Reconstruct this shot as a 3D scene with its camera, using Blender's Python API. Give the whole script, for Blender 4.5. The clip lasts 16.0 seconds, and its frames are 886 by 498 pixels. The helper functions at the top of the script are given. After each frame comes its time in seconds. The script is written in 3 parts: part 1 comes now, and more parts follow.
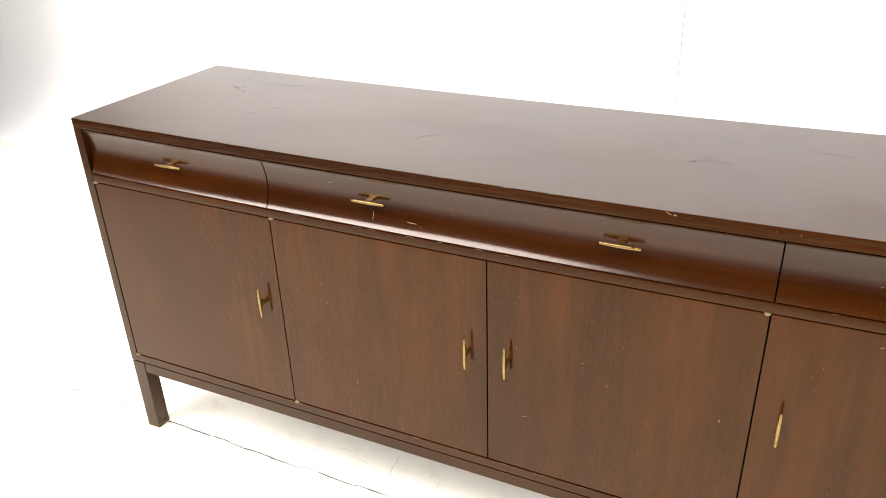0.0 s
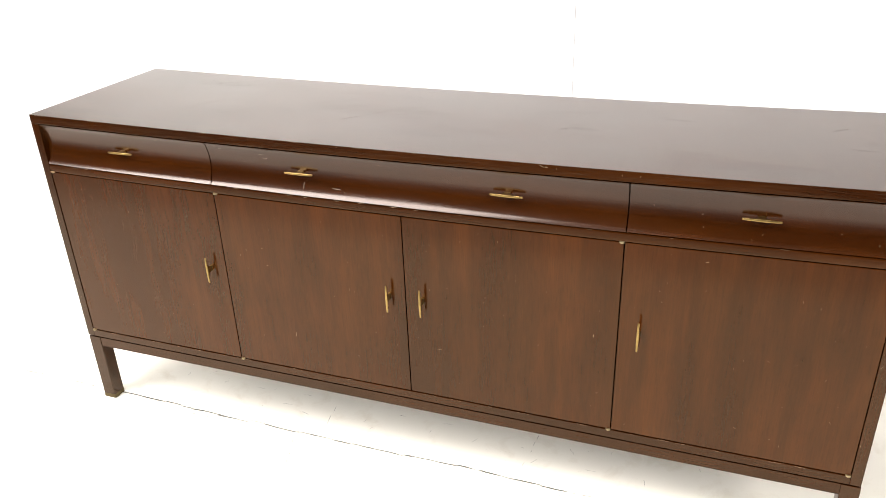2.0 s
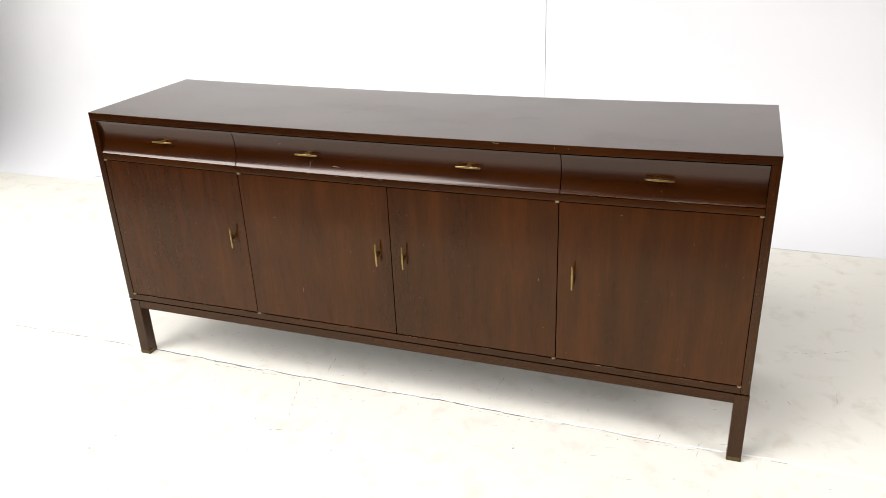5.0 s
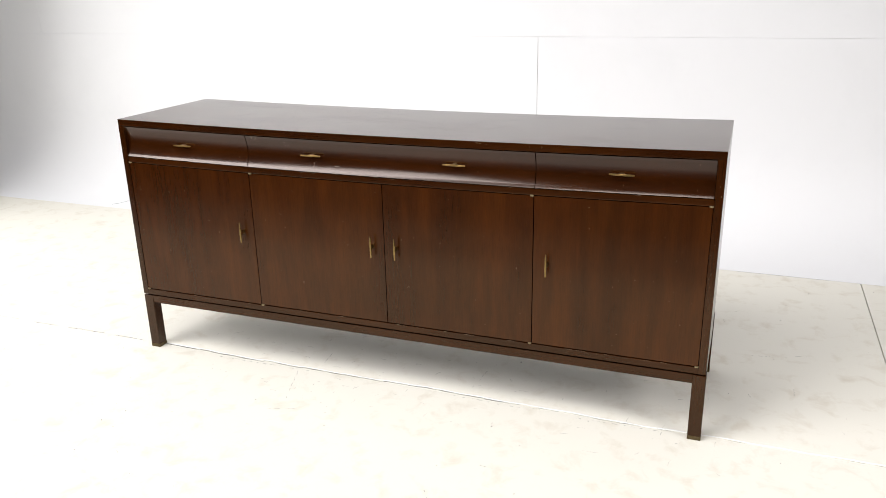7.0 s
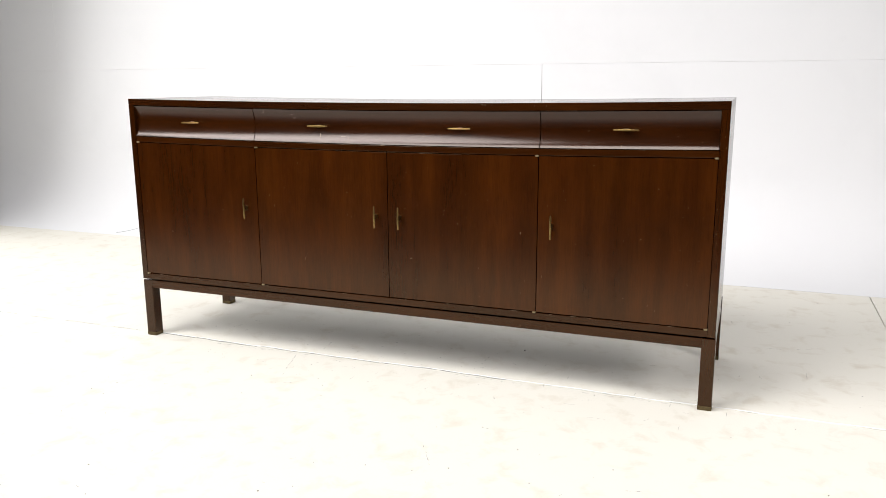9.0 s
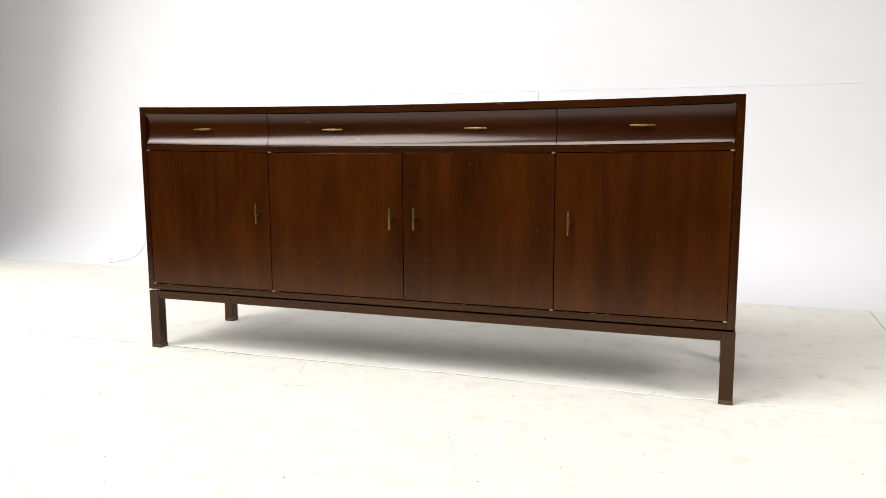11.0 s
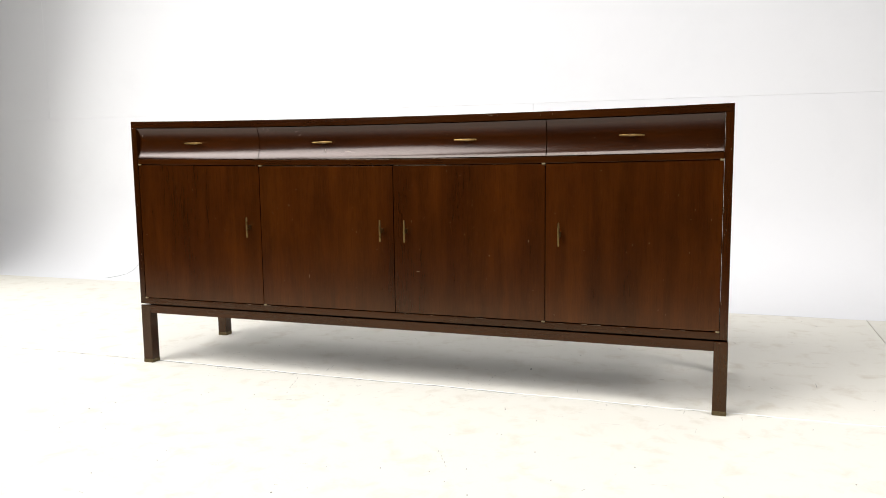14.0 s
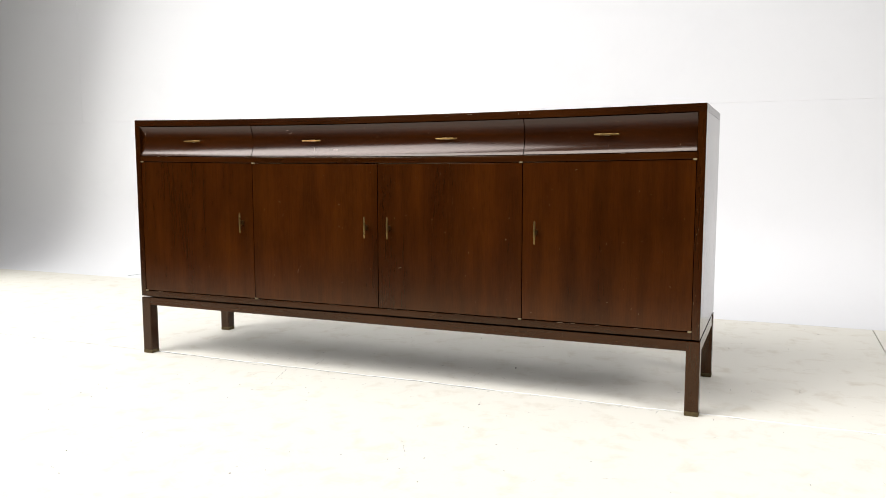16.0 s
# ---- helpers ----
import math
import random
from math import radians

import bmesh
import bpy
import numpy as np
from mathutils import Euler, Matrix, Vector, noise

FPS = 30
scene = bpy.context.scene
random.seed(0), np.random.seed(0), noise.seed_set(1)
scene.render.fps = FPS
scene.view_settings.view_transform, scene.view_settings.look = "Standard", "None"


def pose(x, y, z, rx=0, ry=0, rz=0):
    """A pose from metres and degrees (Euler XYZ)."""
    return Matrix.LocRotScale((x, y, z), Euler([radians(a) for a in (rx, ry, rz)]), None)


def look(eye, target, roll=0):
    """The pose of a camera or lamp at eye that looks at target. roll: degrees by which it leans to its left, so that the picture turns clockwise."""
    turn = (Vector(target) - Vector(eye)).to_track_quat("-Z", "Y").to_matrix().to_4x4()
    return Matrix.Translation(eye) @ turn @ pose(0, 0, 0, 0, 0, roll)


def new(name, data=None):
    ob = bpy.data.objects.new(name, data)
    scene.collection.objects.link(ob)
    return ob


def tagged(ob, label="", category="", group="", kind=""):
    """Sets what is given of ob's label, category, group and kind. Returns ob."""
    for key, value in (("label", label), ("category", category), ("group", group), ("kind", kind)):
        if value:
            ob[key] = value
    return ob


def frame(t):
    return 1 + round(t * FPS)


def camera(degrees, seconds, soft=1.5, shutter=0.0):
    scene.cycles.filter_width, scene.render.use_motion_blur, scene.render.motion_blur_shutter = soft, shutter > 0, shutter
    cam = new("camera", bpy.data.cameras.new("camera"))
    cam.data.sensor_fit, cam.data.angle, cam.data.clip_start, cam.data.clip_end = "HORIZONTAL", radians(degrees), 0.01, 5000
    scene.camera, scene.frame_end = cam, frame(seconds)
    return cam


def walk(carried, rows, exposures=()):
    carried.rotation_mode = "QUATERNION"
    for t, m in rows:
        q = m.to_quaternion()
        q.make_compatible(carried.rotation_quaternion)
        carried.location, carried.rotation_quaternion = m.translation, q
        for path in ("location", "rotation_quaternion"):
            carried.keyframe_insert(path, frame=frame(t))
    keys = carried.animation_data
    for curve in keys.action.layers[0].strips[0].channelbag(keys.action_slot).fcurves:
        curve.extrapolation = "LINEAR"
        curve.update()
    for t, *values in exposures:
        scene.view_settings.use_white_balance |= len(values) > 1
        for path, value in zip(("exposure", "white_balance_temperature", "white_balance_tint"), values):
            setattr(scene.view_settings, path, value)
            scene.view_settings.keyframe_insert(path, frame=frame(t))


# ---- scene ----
cam = camera(58.7, 16.0, soft=0.5)
PATH = [
    (0, (0.486, -1.154, 1.37), (-0.304, 0.44, 0.457), -2.0),
    (0.5, (0.52, -1.216, 1.373), (-0.23, 0.4, 0.466), -2.2),
    (1, (0.552, -1.283, 1.374), (-0.153, 0.358, 0.474), -2.3),
    (1.5, (0.591, -1.357, 1.383), (-0.068, 0.306, 0.488), -2.1),
    (2, (0.64, -1.431, 1.393), (0.003, 0.245, 0.507), -2.1),
    (2.5, (0.708, -1.477, 1.414), (0.08, 0.202, 0.527), -2.1),
    (3, (0.788, -1.544, 1.433), (0.164, 0.139, 0.55), -2.1),
    (3.5, (0.837, -1.617, 1.437), (0.204, 0.067, 0.562), -2.2),
    (4, (0.856, -1.682, 1.443), (0.212, 0.003, 0.579), -2.4),
    (4.5, (0.856, -1.766, 1.436), (0.208, -0.072, 0.593), -2.5),
    (7, (1.023, -2.121, 1.299), (0.338, -0.359, 0.646), -1.2),
    (7.5, (1.034, -2.131, 1.245), (0.332, -0.359, 0.637), -1.0),
    (8, (1.031, -2.161, 1.138), (0.318, -0.372, 0.596), -0.7),
    (8.5, (1.039, -2.179, 1.025), (0.324, -0.377, 0.537), -0.6),
    (9, (1.046, -2.203, 0.913), (0.334, -0.381, 0.497), -0.3),
    (11.5, (0.895, -2.283, 0.731), (0.248, -0.408, 0.47), -0.3),
    (12, (0.85, -2.287, 0.723), (0.22, -0.406, 0.47), -0.3),
    (12.5, (0.837, -2.281, 0.721), (0.213, -0.398, 0.469), -0.3),
    (13, (0.842, -2.279, 0.733), (0.214, -0.398, 0.477), -0.5),
    (13.5, (0.897, -2.272, 0.736), (0.252, -0.396, 0.488), -0.6),
    (14, (0.971, -2.255, 0.734), (0.301, -0.385, 0.495), -0.7),
    (14.5, (1.037, -2.238, 0.724), (0.337, -0.379, 0.493), -0.7),
    (15, (1.092, -2.236, 0.718), (0.364, -0.387, 0.494), -0.5),
    (15.5, (1.139, -2.226, 0.707), (0.381, -0.388, 0.488), -0.3),
    (16, (1.172, -2.225, 0.695), (0.394, -0.394, 0.484), -0.1),
]
walk(cam, [(t, look(eye, target, roll)) for t, eye, target, roll in PATH],
     exposures=[(0.0, 0.88, 6800, 10), (1.5, 0.90, 6800, 10), (3.5, 0.44, 6600, 10), (7.0, 0.05, 6500, 10), (9.0, 0.05, 6500, 10), (16.0, 0.08, 6500, 9)])

# ---- light ----
world = bpy.data.worlds.new("studio_air")
world.use_nodes = True
world.node_tree.nodes["Background"].inputs[0].default_value = (0.9, 0.93, 1.0, 1)
world.node_tree.nodes["Background"].inputs[1].default_value = 0.05
scene.world = world


def softbox(name, eye, target, width, height, power, colour=(1, 1, 1), spread=180, roll=0):
    data = bpy.data.lights.new(name, "AREA")
    data.shape, data.size, data.size_y = "RECTANGLE", width, height
    data.energy, data.color, data.spread = power, colour, radians(spread)
    ob = new(name, data)
    ob.matrix_world = look(eye, target, roll)
    return ob


softbox("softbox_key", (-2.7, -3.4, 3.60), (0.4, 0.1, 0.5), 4.0, 2.1, 79, (1.0, 0.97, 0.97), 92, -15)
softbox("softbox_left", (-3.75, 0.30, 1.30), (0.0, 0.10, 0.25), 1.2, 1.6, 35, (1.0, 0.99, 0.965), 155)
# unseen fill lamp, added to brighten the floor at the right
softbox("softbox_side", (3.4, -1.2, 2.0), (0.7, -0.1, 0.0), 1.2, 1.2, 13, (1.0, 0.965, 0.95), 85)
softbox("softbox_overhead", (-0.45, -1.5, 3.5), (0.1, 0.5, 0.0), 2.8, 1.1, 61, (1.0, 0.985, 0.96), 150)
# unseen wall washer, added so that the upper wall is brighter
softbox("softbox_wall", (-1.1, 0.75, 3.7), (-1.1, 1.95, 1.9), 4.4, 0.4, 11, (1.0, 0.98, 0.97), 125)


# ---- materials ----
def material(name):
    m = bpy.data.materials.new(name)
    m.use_nodes = True
    nt = m.node_tree
    return m, nt, nt.nodes["Principled BSDF"]


def node(nt, kind, **values):
    n = nt.nodes.new(kind)
    for key, value in values.items():
        n.inputs[key.replace("_", " ")].default_value = value
    return n


def ramp(nt, source, *stops):
    r = nt.nodes.new("ShaderNodeValToRGB")
    while len(r.color_ramp.elements) < len(stops):
        r.color_ramp.elements.new(0.5)
    for e, (at, c) in zip(r.color_ramp.elements, stops):
        e.position, e.color = at, (*c, 1) if len(c) == 3 else (c[0], c[0], c[0], 1)
    nt.links.new(source, r.inputs[0])
    return r


def mix(nt, factor, a, b, blend="MIX"):
    m = nt.nodes.new("ShaderNodeMix")
    m.data_type, m.blend_type = "RGBA", blend
    for i, v in ((0, factor), (6, a), (7, b)):
        if isinstance(v, (int, float)):
            m.inputs[i].default_value = v
        elif isinstance(v, tuple):
            m.inputs[i].default_value = (*v, 1)
        else:
            nt.links.new(v, m.inputs[i])
    return m.outputs[2]


def bump(nt, bsdf, height, strength, distance=0.001):
    b = nt.nodes.new("ShaderNodeBump")
    b.inputs["Strength"].default_value, b.inputs["Distance"].default_value = strength, distance
    nt.links.new(height, b.inputs["Height"])
    nt.links.new(b.outputs[0], bsdf.inputs["Normal"])


def place(nt, scale, shift=True):
    """Coordinates of the object, stretched, and moved by the object's random number."""
    tc = nt.nodes.new("ShaderNodeTexCoord")
    mp = nt.nodes.new("ShaderNodeMapping")
    mp.inputs["Scale"].default_value = scale
    nt.links.new(tc.outputs["Object"], mp.inputs[0])
    if shift:
        info = nt.nodes.new("ShaderNodeObjectInfo")
        mul = nt.nodes.new("ShaderNodeVectorMath")
        mul.operation = "SCALE"
        mul.inputs[0].default_value = (7.0, 11.0, 5.0)
        nt.links.new(info.outputs["Random"], mul.inputs["Scale"])
        nt.links.new(mul.outputs[0], mp.inputs["Location"])
    return mp.outputs[0]


def wood(name, grain, tone=1.0, rough=0.3, gloss=0.4, streak=0.4, amber=(1.0, 0.80, 0.58)):
    """Dark-stained mahogany under old lacquer; grain: the axis along which it runs."""
    m, nt, b = material(name)
    axis = "xyz".index(grain)

    def grainy(across, along, detail, roughness, low, high, dark, light, distortion=0.0):
        """Noise drawn out along the grain, as a factor on the colour."""
        scale = [across] * 3
        scale[axis] = along
        n = node(nt, "ShaderNodeTexNoise", Scale=1.0, Detail=detail, Roughness=roughness, Distortion=distortion)
        nt.links.new(place(nt, scale), n.inputs[0])
        return ramp(nt, n.outputs[0], (low, (dark,)), (high, (light,))).outputs[0]

    k = tone
    broad = [16.0] * 3
    broad[axis] = 2.2
    n2 = node(nt, "ShaderNodeTexNoise", Scale=1.0, Detail=3.0, Roughness=0.5, Distortion=0.5)
    nt.links.new(place(nt, broad), n2.inputs[0])
    c = ramp(nt, n2.outputs[0], (0.28, (0.046 * k, 0.0106 * k, 0.0012 * k)), (0.72, (0.074 * k, 0.0189 * k, 0.0020 * k))).outputs[0]
    c = mix(nt, streak, c, grainy(34.0, 1.6, 4.0, 0.60, 0.30, 0.70, 0.62, 1.38, 0.3), "MULTIPLY")
    c = mix(nt, 0.30, c, grainy(230.0, 11.0, 4.0, 0.6, 0.34, 0.68, 0.66, 1.34), "MULTIPLY")
    c = mix(nt, 0.55, c, grainy(6.0, 3.0, 3.0, 0.5, 0.28, 0.72, 0.52, 1.40, 0.4), "MULTIPLY")
    c = mix(nt, 0.30, c, grainy(430.0, 26.0, 2.0, 0.6, 0.36, 0.47, 0.45, 1.0), "MULTIPLY")
    # short pale flecks where the stain has rubbed off the grain
    fleck = grainy(300.0, 40.0, 3.0, 0.55, 0.56, 0.76, 0.0, 0.42)
    worn = grainy(9.0, 3.0, 2.0, 0.5, 0.25, 0.80, 0.2, 1.0, 0.3)
    c = mix(nt, mix(nt, 1.0, fleck, worn, "MULTIPLY"), c, (0.100 * k, 0.034 * k, 0.007 * k))
    nt.links.new(c, b.inputs["Base Color"])
    r = grainy(5.0, 5.0, 3.0, 0.5, 0.3, 0.7, rough * 0.92, rough * 1.15)
    nt.links.new(r, b.inputs["Roughness"])
    b.inputs["Specular IOR Level"].default_value = gloss
    b.inputs["Specular Tint"].default_value = (*amber, 1)
    return m


def brass(name, tint=(0.40, 0.275, 0.105), rough=0.25):
    m, nt, b = material(name)
    n = node(nt, "ShaderNodeTexNoise", Scale=60.0, Detail=5.0, Roughness=0.65)
    nt.links.new(place(nt, (1, 1, 1)), n.inputs[0])
    c = ramp(nt, n.outputs[0], (0.3, tuple(v * 0.6 for v in tint)), (0.6, tint))
    nt.links.new(c.outputs[0], b.inputs["Base Color"])
    r = ramp(nt, n.outputs[0], (0.3, (rough * 1.5,)), (0.7, (rough,)))
    nt.links.new(r.outputs[0], b.inputs["Roughness"])
    b.inputs["Metallic"].default_value = 1.0
    return m


def paint(name, colour, stain, rough, amount=0.5, scale=1.0):
    """Brushed white paint with worn, faintly stained patches."""
    m, nt, b = material(name)
    n1 = node(nt, "ShaderNodeTexNoise", Scale=2.3 * scale, Detail=7.0, Roughness=0.62, Distortion=0.4)
    n2 = node(nt, "ShaderNodeTexNoise", Scale=26.0 * scale, Detail=5.0, Roughness=0.7)
    n3 = node(nt, "ShaderNodeTexNoise", Scale=240.0, Detail=2.0)
    for n in (n1, n2, n3):
        nt.links.new(place(nt, (1, 1, 1), False), n.inputs[0])
    big = ramp(nt, n1.outputs[0], (0.53, colour), (0.74, stain))
    spot = ramp(nt, n2.outputs[0], (0.60, (1.0,)), (0.76, (0.86,)))
    c = mix(nt, amount, big.outputs[0], spot.outputs[0], "MULTIPLY")
    nt.links.new(c, b.inputs["Base Color"])
    r = ramp(nt, n1.outputs[0], (0.3, (rough,)), (0.7, (min(1, rough * 1.35),)))
    nt.links.new(r.outputs[0], b.inputs["Roughness"])
    bump(nt, b, n3.outputs[0], 0.08, 0.0008)
    return m


def plain(name, colour, rough=0.6):
    m, nt, b = material(name)
    n = node(nt, "ShaderNodeTexNoise", Scale=35.0, Detail=4.0)
    nt.links.new(place(nt, (1, 1, 1)), n.inputs[0])
    c = ramp(nt, n.outputs[0], (0.3, tuple(v * 0.8 for v in colour)), (0.7, colour))
    nt.links.new(c.outputs[0], b.inputs["Base Color"])
    b.inputs["Roughness"].default_value = rough
    return m


WOOD_Z = wood("mahogany_upright", "z", 0.62, 0.145, 0.41)
WOOD_FRAME = wood("mahogany_frame", "z", 0.42, 0.15, 0.46)
WOOD_X = wood("mahogany_long", "x", 0.44, 0.17, 0.40)
WOOD_Y = wood("mahogany_deep", "y", 0.48, 0.17, 0.40)
WOOD_EDGE = wood("mahogany_edge", "x", 0.38, 0.20, 0.34)
WOOD_DRAWER = wood("mahogany_drawer", "x", 0.44, 0.175, 0.52, 0.3, (1.0, 0.91, 0.86))
WOOD_TOP = wood("mahogany_top", "x", 0.42, 0.17, 0.82, 0.2, (1.0, 0.97, 0.89))
# the top's old polish: cloudy, with wiped patches and dark stains
nt = WOOD_TOP.node_tree
lacquer = nt.nodes["Principled BSDF"]
cloud = node(nt, "ShaderNodeTexNoise", Scale=1.0, Detail=3.0, Roughness=0.5, Distortion=0.6)
nt.links.new(place(nt, (3.0, 6.5, 1.0), False), cloud.inputs[0])
nt.links.new(ramp(nt, cloud.outputs[0], (0.30, (0.10,)), (0.70, (0.17,))).outputs[0], lacquer.inputs["Roughness"])
shine = ramp(nt, cloud.outputs[0], (0.28, (1.0,)), (0.55, (0.86,)), (0.75, (0.66,))).outputs[0]
ragged = node(nt, "ShaderNodeTexNoise", Scale=14.0, Detail=4.0, Roughness=0.6)
nt.links.new(place(nt, (0.7, 1.3, 1.0), False), ragged.inputs[0])
for x, y, wide, deep, loss in ((0.34, 0.25, 0.15, 0.10, 0.55), (0.53, 0.345, 0.07, 0.035, 0.40), (0.24, 0.40, 0.06, 0.02, 0.30), (0.92, 0.27, 0.06, 0.12, 0.25)):
    spot = nt.nodes.new("ShaderNodeMapping")
    spot.inputs["Location"].default_value, spot.inputs["Scale"].default_value = (-x / wide, -y / deep, 0), (1 / wide, 1 / deep, 0)
    nt.links.new(nt.nodes.new("ShaderNodeTexCoord").outputs["Object"], spot.inputs[0])
    far = nt.nodes.new("ShaderNodeVectorMath")
    far.operation = "LENGTH"
    nt.links.new(spot.outputs[0], far.inputs[0])
    edge = nt.nodes.new("ShaderNodeMath")
    edge.operation = "MULTIPLY_ADD"
    edge.inputs[1].default_value = 1.6
    nt.links.new(ragged.outputs[0], edge.inputs[0])
    nt.links.new(far.outputs["Value"], edge.inputs[2])
    shine = mix(nt, 1.0, shine, ramp(nt, edge.outputs[0], (0.75, (1 - loss,)), (1.0, (1.0,))).outputs[0], "MULTIPLY")
nt.links.new(shine, lacquer.inputs["Specular IOR Level"])
# uneven, rubbed polish on the top's edge
nt = WOOD_EDGE.node_tree
n = node(nt, "ShaderNodeTexNoise", Scale=1.0, Detail=3.0, Roughness=0.55)
nt.links.new(place(nt, (14, 60, 120)), n.inputs[0])
bump(nt, nt.nodes["Principled BSDF"], n.outputs[0], 0.35, 0.0025)
# near-black: the shade inside the gaps is put into this colour
SHADE_DARK = plain("gap_shade", (0.012, 0.008, 0.006), 0.8)
BRASS = brass("old_brass")
BRASS_DULL = brass("tarnished_brass", (0.15, 0.115, 0.06), 0.5)
BRASS_PALE = brass("pale_brass", (0.40, 0.33, 0.20), 0.4)
WALL_PAINT = paint("white_wall_paint", (0.82, 0.825, 0.845), (0.80, 0.805, 0.825), 0.75, 0.1)
FLOOR_PAINT = paint("white_floor_paint", (0.775, 0.754, 0.685), (0.675, 0.635, 0.55), 0.6, 0.7, 5.0)
FILLER = paint("seam_filler", (0.88, 0.88, 0.87), (0.82, 0.81, 0.79), 0.8, 0.4, 3.0)
GAP = plain("seam_dirt", (0.10, 0.095, 0.085), 0.9)
UNSEEN_WALL = paint("unseen_wall_grey", (0.10, 0.098, 0.095), (0.085, 0.082, 0.08), 0.85, 0.3)
CEILING = paint("unseen_ceiling_grey", (0.34, 0.34, 0.34), (0.30, 0.30, 0.30), 0.9, 0.2)
UNSEEN_DARK = paint("unseen_dark_floor", (0.11, 0.105, 0.10), (0.085, 0.082, 0.08), 0.8, 0.6)
UNSEEN_GREY = paint("unseen_grey_floor", (0.42, 0.40, 0.375), (0.30, 0.285, 0.265), 0.7, 0.8, 3.0)
CABLE = plain("grey_cable", (0.42, 0.44, 0.44), 0.5)
CRACK = plain("crack_shadow", (0.095, 0.088, 0.08), 0.9)
DIRT = plain("dark_dirt", (0.13, 0.115, 0.10), 0.9)
SCRATCH = plain("polish_scratch", (0.07, 0.055, 0.044), 0.35)
SCUFF_GREY = plain("grey_scuff", (0.22, 0.21, 0.19), 0.8)
SCUFF_GLINT = plain("bare_scuff_glint", (0.20, 0.14, 0.085), 0.7)
PALE_SCUFF = plain("pale_scuff", (0.17, 0.145, 0.12), 0.6)


# ---- mesh helpers ----
def even_normals(me, least):
    """Smooth shading in which broad faces keep their own normal and small bevels round the edge."""
    normals = [p.normal.copy() for p in me.polygons]
    areas = [p.area for p in me.polygons]
    round_vertex = {}
    for p in me.polygons:
        for v in p.vertices:
            round_vertex.setdefault(v, []).append(p.index)
    split = []
    for p in me.polygons:
        for v in p.vertices:
            total = Vector((0, 0, 0))
            for q in round_vertex[v]:
                if normals[q].dot(normals[p.index]) >= least:
                    total += normals[q] * areas[q]
            split.append(total.normalized() if total.length > 1e-12 else normals[p.index])
    me.normals_split_custom_set(split)


def part(name, bm, mat, parent=None, label="", smooth=40):
    bmesh.ops.recalc_face_normals(bm, faces=bm.faces)
    me = bpy.data.meshes.new(name)
    bm.to_mesh(me)
    bm.free()
    me.materials.append(mat)
    if smooth:
        me.shade_smooth()
        even_normals(me, math.cos(radians(smooth)))
    ob = new(name, me)
    if parent:
        ob.parent = parent
    return tagged(ob, label) if label else ob


def block(x0, x1, y0, y1, z0, z1, bevel=0.0015, segments=2):
    bm = bmesh.new()
    bmesh.ops.create_cube(bm, size=1, matrix=Matrix.Translation(((x0 + x1) / 2, (y0 + y1) / 2, (z0 + z1) / 2)) @ Matrix.Diagonal((x1 - x0, y1 - y0, z1 - z0, 1)))
    if bevel:
        bmesh.ops.bevel(bm, geom=bm.edges[:], offset=bevel, segments=segments, affect="EDGES", profile=0.6)
    return bm


def slices(bm, axis, places):
    n = Vector((axis == "x", axis == "y", axis == "z"))
    for p in places:
        bmesh.ops.bisect_plane(bm, geom=bm.verts[:] + bm.edges[:] + bm.faces[:], plane_co=n * p, plane_no=n)


def prism(profile, x0, x1):
    """A solid with the (y, z) profile, along x."""
    bm = bmesh.new()
    ends = [[bm.verts.new((x, y, z)) for y, z in profile] for x in (x0, x1)]
    n = len(profile)
    for i in range(n):
        j = (i + 1) % n
        bm.faces.new((ends[0][i], ends[0][j], ends[1][j], ends[1][i]))
    bm.faces.new(ends[0])
    bm.faces.new(ends[1])
    return bm


def tube(points, radius, sides=8):
    bm = bmesh.new()
    rings = []
    pts = [Vector(p) for p in points]
    for i, p in enumerate(pts):
        d = (pts[min(i + 1, len(pts) - 1)] - pts[max(i - 1, 0)]).normalized()
        a = d.cross(Vector((0.31, 0.2, 0.93))).normalized()
        b = d.cross(a)
        rings.append([bm.verts.new(p + radius * (math.cos(k * math.tau / sides) * a + math.sin(k * math.tau / sides) * b)) for k in range(sides)])
    for r, s in zip(rings, rings[1:]):
        for k in range(sides):
            bm.faces.new((r[k], r[(k + 1) % sides], s[(k + 1) % sides], s[k]))
    bm.faces.new(rings[0])
    bm.faces.new(rings[-1][::-1])
    return bm


# ---- the studio ----
WALL_Y, COVE_Y, COVE_R, ROOM_TOP = 1.95, 1.502, 0.448, 5.4
WEST, EAST, SOUTH = -6.0, 5.0, -7.0
SEAM_Z = 1.0

floor = tagged(part("floor", block(WEST - 0.1, EAST + 0.1, SOUTH - 0.1, WALL_Y + 0.25, -0.12, -0.019, 0), GAP, None, smooth=0),
               "white-painted board floor of a photo studio, scuffed and stained", "floor", kind="structure")


def sheet(x0, x1, y0, y1, mat=None):
    bm = block(x0, x1, y0, y1, -0.0185, 0.0, 0.0008, 1)
    return part("floor_sheet", bm, mat or FLOOR_PAINT, floor, smooth=30)


SEAM = 0.0005
sheet(WEST, EAST, -1.25, 0.031 - SEAM)
# unseen floor, added in two darker steps to dim what the doors reflect
sheet(WEST, EAST, -1.75, -1.25 - 2 * SEAM, UNSEEN_GREY)
sheet(WEST, EAST, SOUTH, -1.75 - 2 * SEAM, UNSEEN_DARK)
sheet(WEST, 1.563 - 4 * SEAM, 0.031 + SEAM, 1.5012)
sheet(1.563 + 4 * SEAM, EAST, 0.031 + SEAM, 1.5012)


